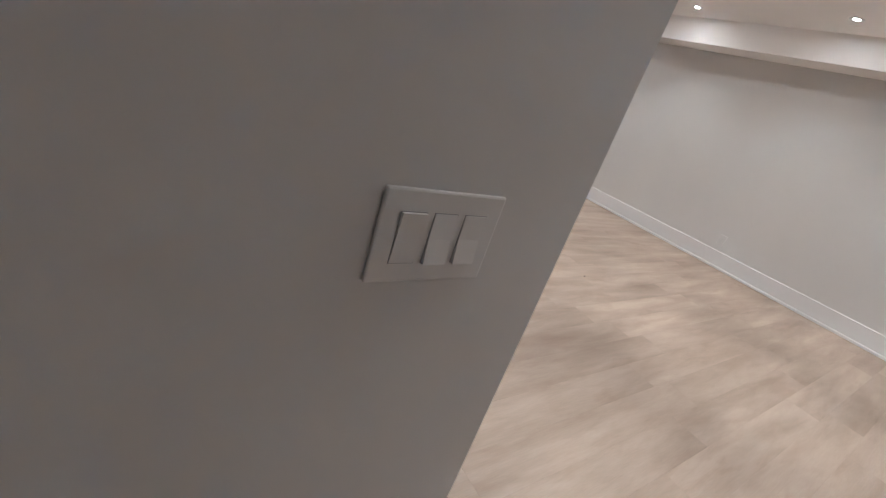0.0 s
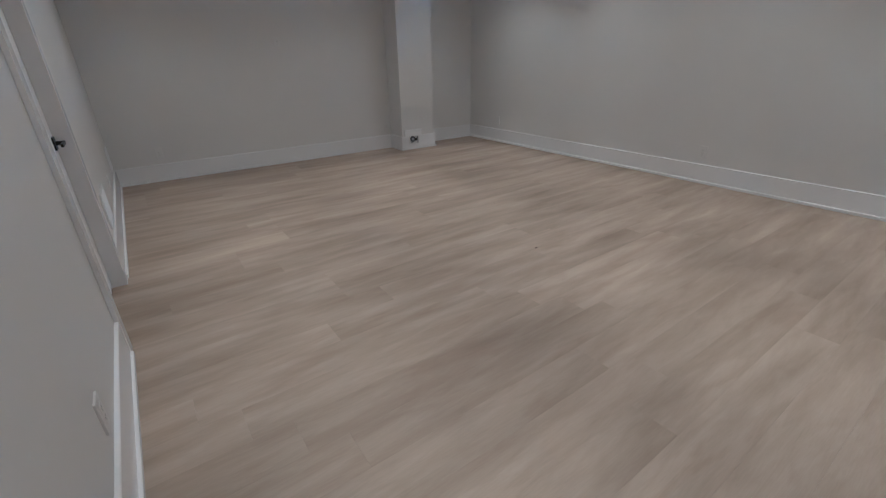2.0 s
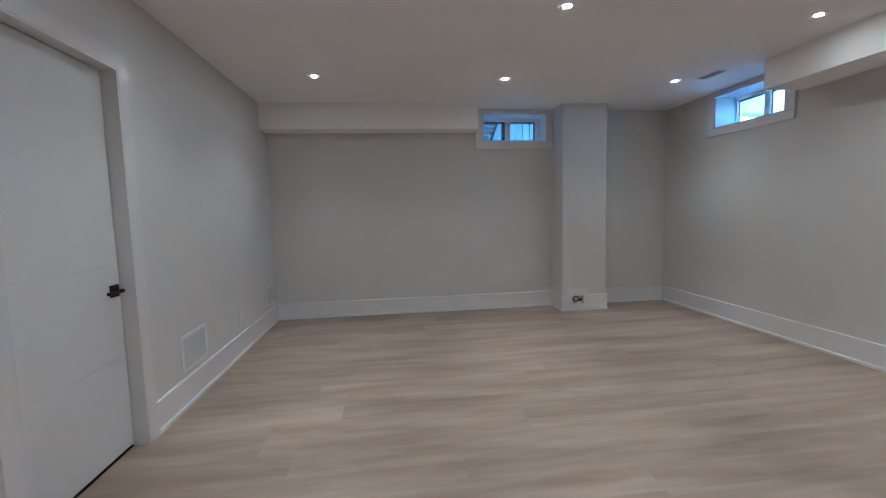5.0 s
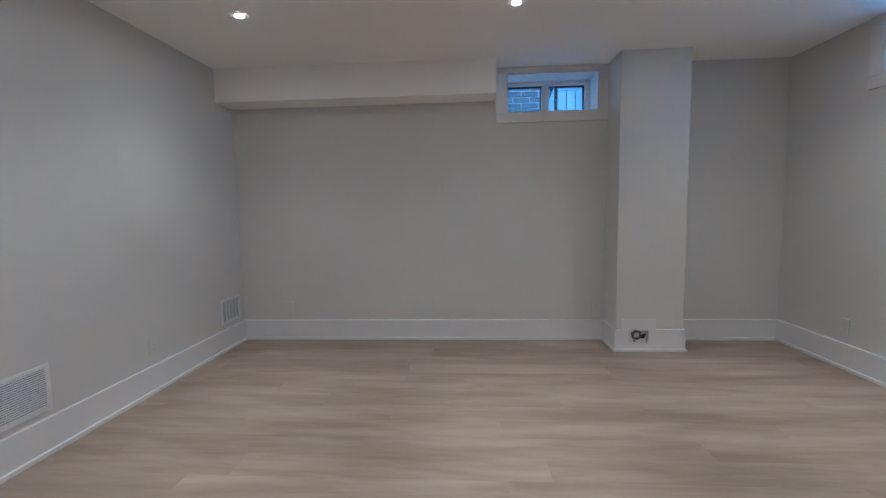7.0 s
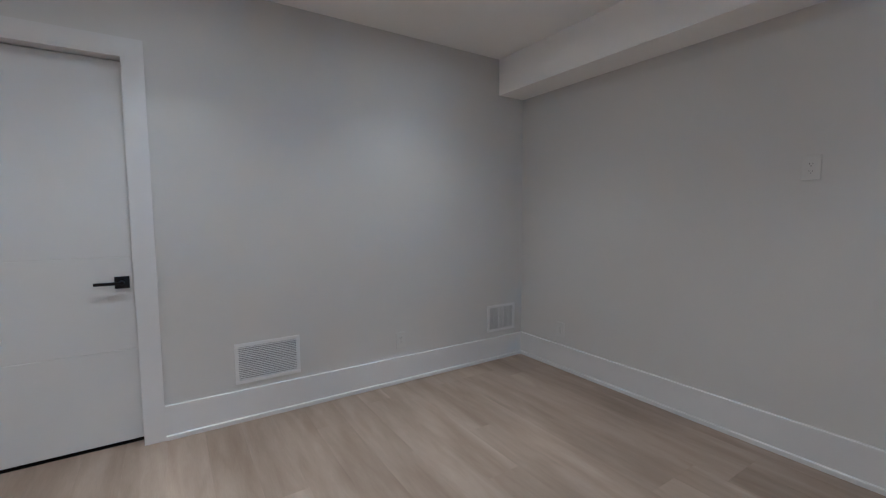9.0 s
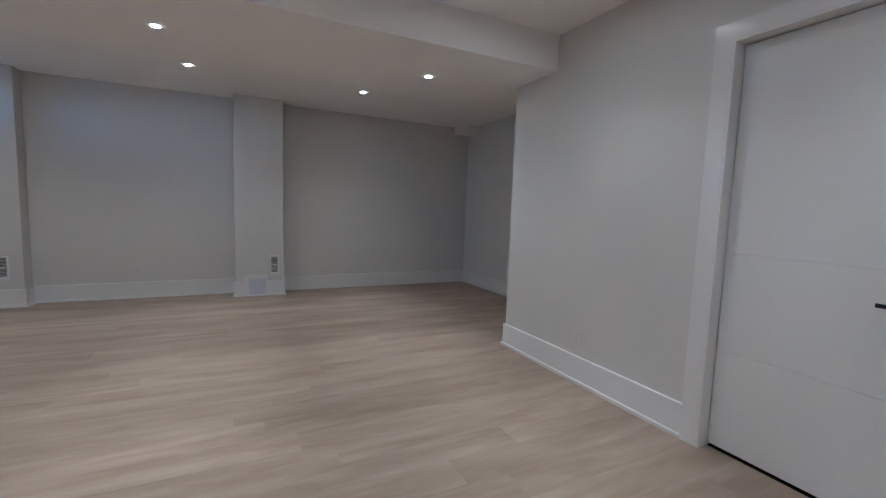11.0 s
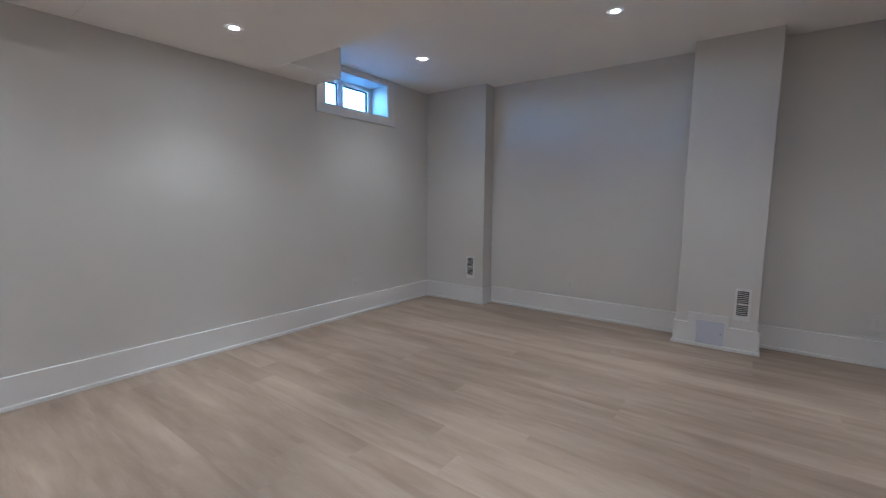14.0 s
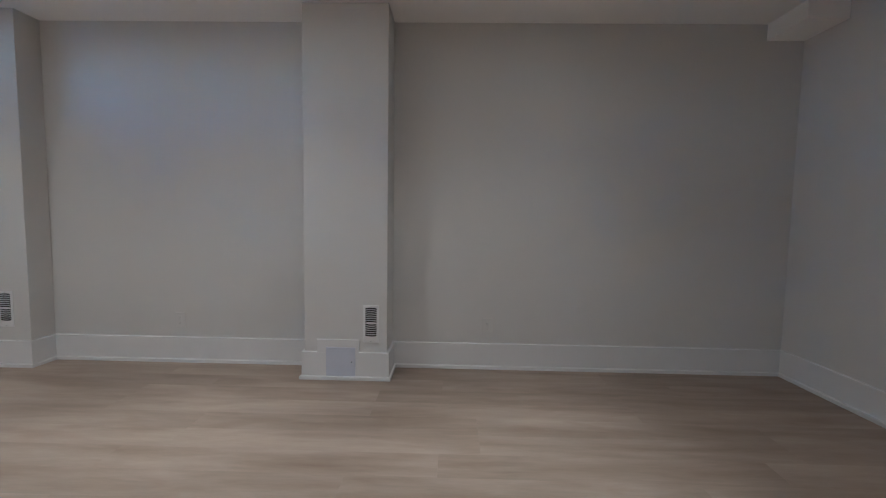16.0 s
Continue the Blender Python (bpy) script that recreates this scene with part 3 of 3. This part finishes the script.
tagged(sc_, label="tiny dark reddish wood splinter lying on the floor boards", category="debris")

# ---- outdoors ----
GZ = 1.90
# unseen ground, its paleness set to bounce daylight up through the windows
bm = bmesh.new()
X0, X1, Y0, Y1, R = XWW - T - 0.4, XE + T, YS - T, YN + T, 900
ring = [(X0, Y0), (X1, Y0), (X1, Y1), (X0, Y1)]
outer = [(-R, -R), (R, -R), (R, R), (-R, R)]
vi = [bm.verts.new((x, y, GZ)) for x, y in ring]
vo = [bm.verts.new((x, y, GZ)) for x, y in outer]
for i in range(4):
    j = (i + 1) % 4
    bm.faces.new((vi[i], vi[j], vo[j], vo[i]))
tagged(mesh_object("ground", bm, GROUNDM), label="unseen pale ground around the house that bounces daylight in", kind="structure")
# unseen block added above the room: keeps sun off the neighbour's brick
slab("house_shade_block", X0, X1, Y0, Y1, ZT + 0.1, 8.2, CONCRETE, "unseen upper storey block, added to shade the side yard")

# neighbour's brick wall across the side yard, with a board gate in its opening
NB = 1.15
OX, OZ = 3.205, 2.605      # upper left corner of the opening in the brick wall
nw1 = slab("neighbour_wall", -4.0, 3.09, NB + 0.012, NB + 0.25, GZ - 0.35, 5.0, MORTAR, "brick side wall of the next house, mortar")
nw2 = slab("neighbour_wall", 3.09, 9.0, NB + 0.012, NB + 0.25, OZ, 5.0, MORTAR, "brick side wall of the next house, mortar")
bm = bmesh.new()
f0 = [bm.verts.new((x, NB + 0.011, z)) for x, z in ((2.80, GZ - 0.35), (3.13, 2.398), (OX, OZ), (2.93, OZ))]
f1 = [bm.verts.new((v.co.x, NB + 0.25, v.co.z)) for v in f0]
bm.faces.new(f0), bm.faces.new(f1[::-1])
for i in range(4):
    bm.faces.new((f0[i], f0[(i + 1) % 4], f1[(i + 1) % 4], f1[i]))
nw3 = tagged(mesh_object("neighbour_wall", bm, MORTAR), label="leaning brick edge of the opening", kind="structure")


def bar(parent, x0, z0, x1, z1, w, y0, y1):
    bm = bmesh.new()
    d = Vector((x1 - x0, z1 - z0)).normalized() * (w / 2)
    q = [(x0 - d.y, z0 + d.x), (x1 - d.y, z1 + d.x), (x1 + d.y, z1 - d.x), (x0 + d.y, z0 - d.x)]
    a = [bm.verts.new((x, y0, z)) for x, z in q]
    b = [bm.verts.new((x, y1, z)) for x, z in q]
    bm.faces.new(a), bm.faces.new(b[::-1])
    for i in range(4):
        bm.faces.new((a[i], a[(i + 1) % 4], b[(i + 1) % 4], b[i]))
    return part("frame_bar", bm, DARK, parent)


gate = tagged(empty("gate_frame", pose(0, 0, 0)), label="dark metal frame set in the brick wall", kind="structure")
bar(gate, 2.852, GZ - 0.2, OX, OZ, 0.026, NB - 0.03, NB + 0.03)
bar(gate, OX - 0.01, OZ - 0.012, 5.6, OZ - 0.012, 0.046, NB - 0.03, NB + 0.03)
bar(gate, OX + 0.025, OZ, OX + 0.025, GZ - 0.3, 0.03, NB - 0.025, NB + 0.02)
fence = tagged(empty("board_fence", pose(3.05, NB + 0.7, GZ)), label="pale painted vertical board fence in the side yard", category="fence")
for i in range(22):
    bm = bmesh.new()
    box(bm, i * 0.115, i * 0.115 + 0.105, 0, 0.02, -0.3, 1.9, 0.002)
    part("fence_board", bm, SIDING, fence)
# added sheet: blocks the sky so the board gaps read dark
bm = bmesh.new()
box(bm, 0, 22 * 0.115, 0.021, 0.04, -0.3, 1.9)
part("fence_backing", bm, SHADE, fence, "dark sheet added behind the boards to darken their gaps")

# ---- pieces: bricks, then floor boards ----
BW, BH = 0.192, 0.0645
bm = bmesh.new()
box(bm, 0.007, BW - 0.008, -0.003, 0.05, 0.006, BH - 0.006, 0.0)
brick_mesh = bpy.data.meshes.new("brick")
bmesh.ops.recalc_face_normals(bm, faces=bm.faces)
bm.to_mesh(brick_mesh)
bm.free()
brick_mesh.materials.append(BRICK)
wall_thing = tagged(empty("neighbour_brick_facing", pose(0, NB, GZ)), label="brown brick facing of the next house with pale joints", kind="structure")
rb = random.Random(4)
for r_ in range(-3, 17):
    z_ = r_ * BH
    x_ = 1.6 - (r_ % 2) * BW / 2
    while x_ < 4.9:
        edge = 2.93 + 0.392 * z_ if z_ + GZ < OZ - 0.02 else 99
        if x_ + 0.03 < edge:
            me_ = brick_mesh
            if x_ + BW > edge:
                bm = bmesh.new()
                box(bm, 0.007, edge - x_ - 0.004, -0.003, 0.05, 0.006, BH - 0.006, 0.0)
                me_ = bpy.data.meshes.new("brick")
                bmesh.ops.recalc_face_normals(bm, faces=bm.faces)
                bm.to_mesh(me_)
                bm.free()
                me_.materials.append(BRICK)
            bo = new("brick", me_)
            bo.parent = wall_thing
            bo.location = (x_, rb.uniform(-0.002, 0.002), z_)
        x_ += BW

# the side yard is wide: set the wall, gate and fence back to their true distance and size
YARD = Matrix.Translation((2.43, -3.35, 1.23)) @ Matrix.Scale(1.316, 4) @ Matrix.Translation((-2.43, 3.35, -1.23))
for ob in (nw1, nw2, nw3, gate, fence, wall_thing):
    ob.matrix_basis = YARD @ ob.matrix_basis

floor = tagged(empty("floor", pose(0, 0, 0)), label="pale oak plank floor with soft grey-brown streaks", kind="structure")
PW, PL = 0.181, 1.52
rp = random.Random(11)
meshes = {}


def plank_mesh(length):
    key = round(length, 2)
    if key not in meshes:
        b_ = bmesh.new()
        g = 0.0001
        L_, W_ = key, PW
        lo = [b_.verts.new(v) for v in ((g, g, -0.008), (L_ - g, g, -0.008), (L_ - g, W_ - g, -0.008), (g, W_ - g, -0.008))]
        e = 0.0002
        mi = [b_.verts.new(v) for v in ((g, g, -e), (L_ - g, g, -e), (L_ - g, W_ - g, -e), (g, W_ - g, -e))]
        hi = [b_.verts.new(v) for v in ((g + e, g + e, 0), (L_ - g - e, g + e, 0), (L_ - g - e, W_ - g - e, 0), (g + e, W_ - g - e, 0))]
        b_.faces.new(hi)
        for a, b in ((lo, mi), (mi, hi)):
            for i in range(4):
                j = (i + 1) % 4
                b_.faces.new((a[i], a[j], b[j], b[i]))
        me = bpy.data.meshes.new("floor_board")
        b_.to_mesh(me)
        b_.free()
        me.materials.append(PLANK)
        meshes[key] = me
    return meshes[key]


y_ = -4.80 - 20 * PW
while y_ < YN + 0.02:
    xs = XWW - 0.05 if y_ < YP + 0.02 else XW - 0.14
    x_ = xs
    ln = round(rp.choice((0.35, 0.5, 0.65, 0.8, 1.0, 1.2, 1.4)), 2)
    while x_ < XE + 0.02:
        ln = min(ln, round(XE + 0.03 - x_, 2))
        if ln < 0.02:
            break
        po = new("floor_board", plank_mesh(ln))
        po.parent = floor
        po.location = (x_, y_, 0)
        x_ += ln
        ln = PL
    y_ += PW
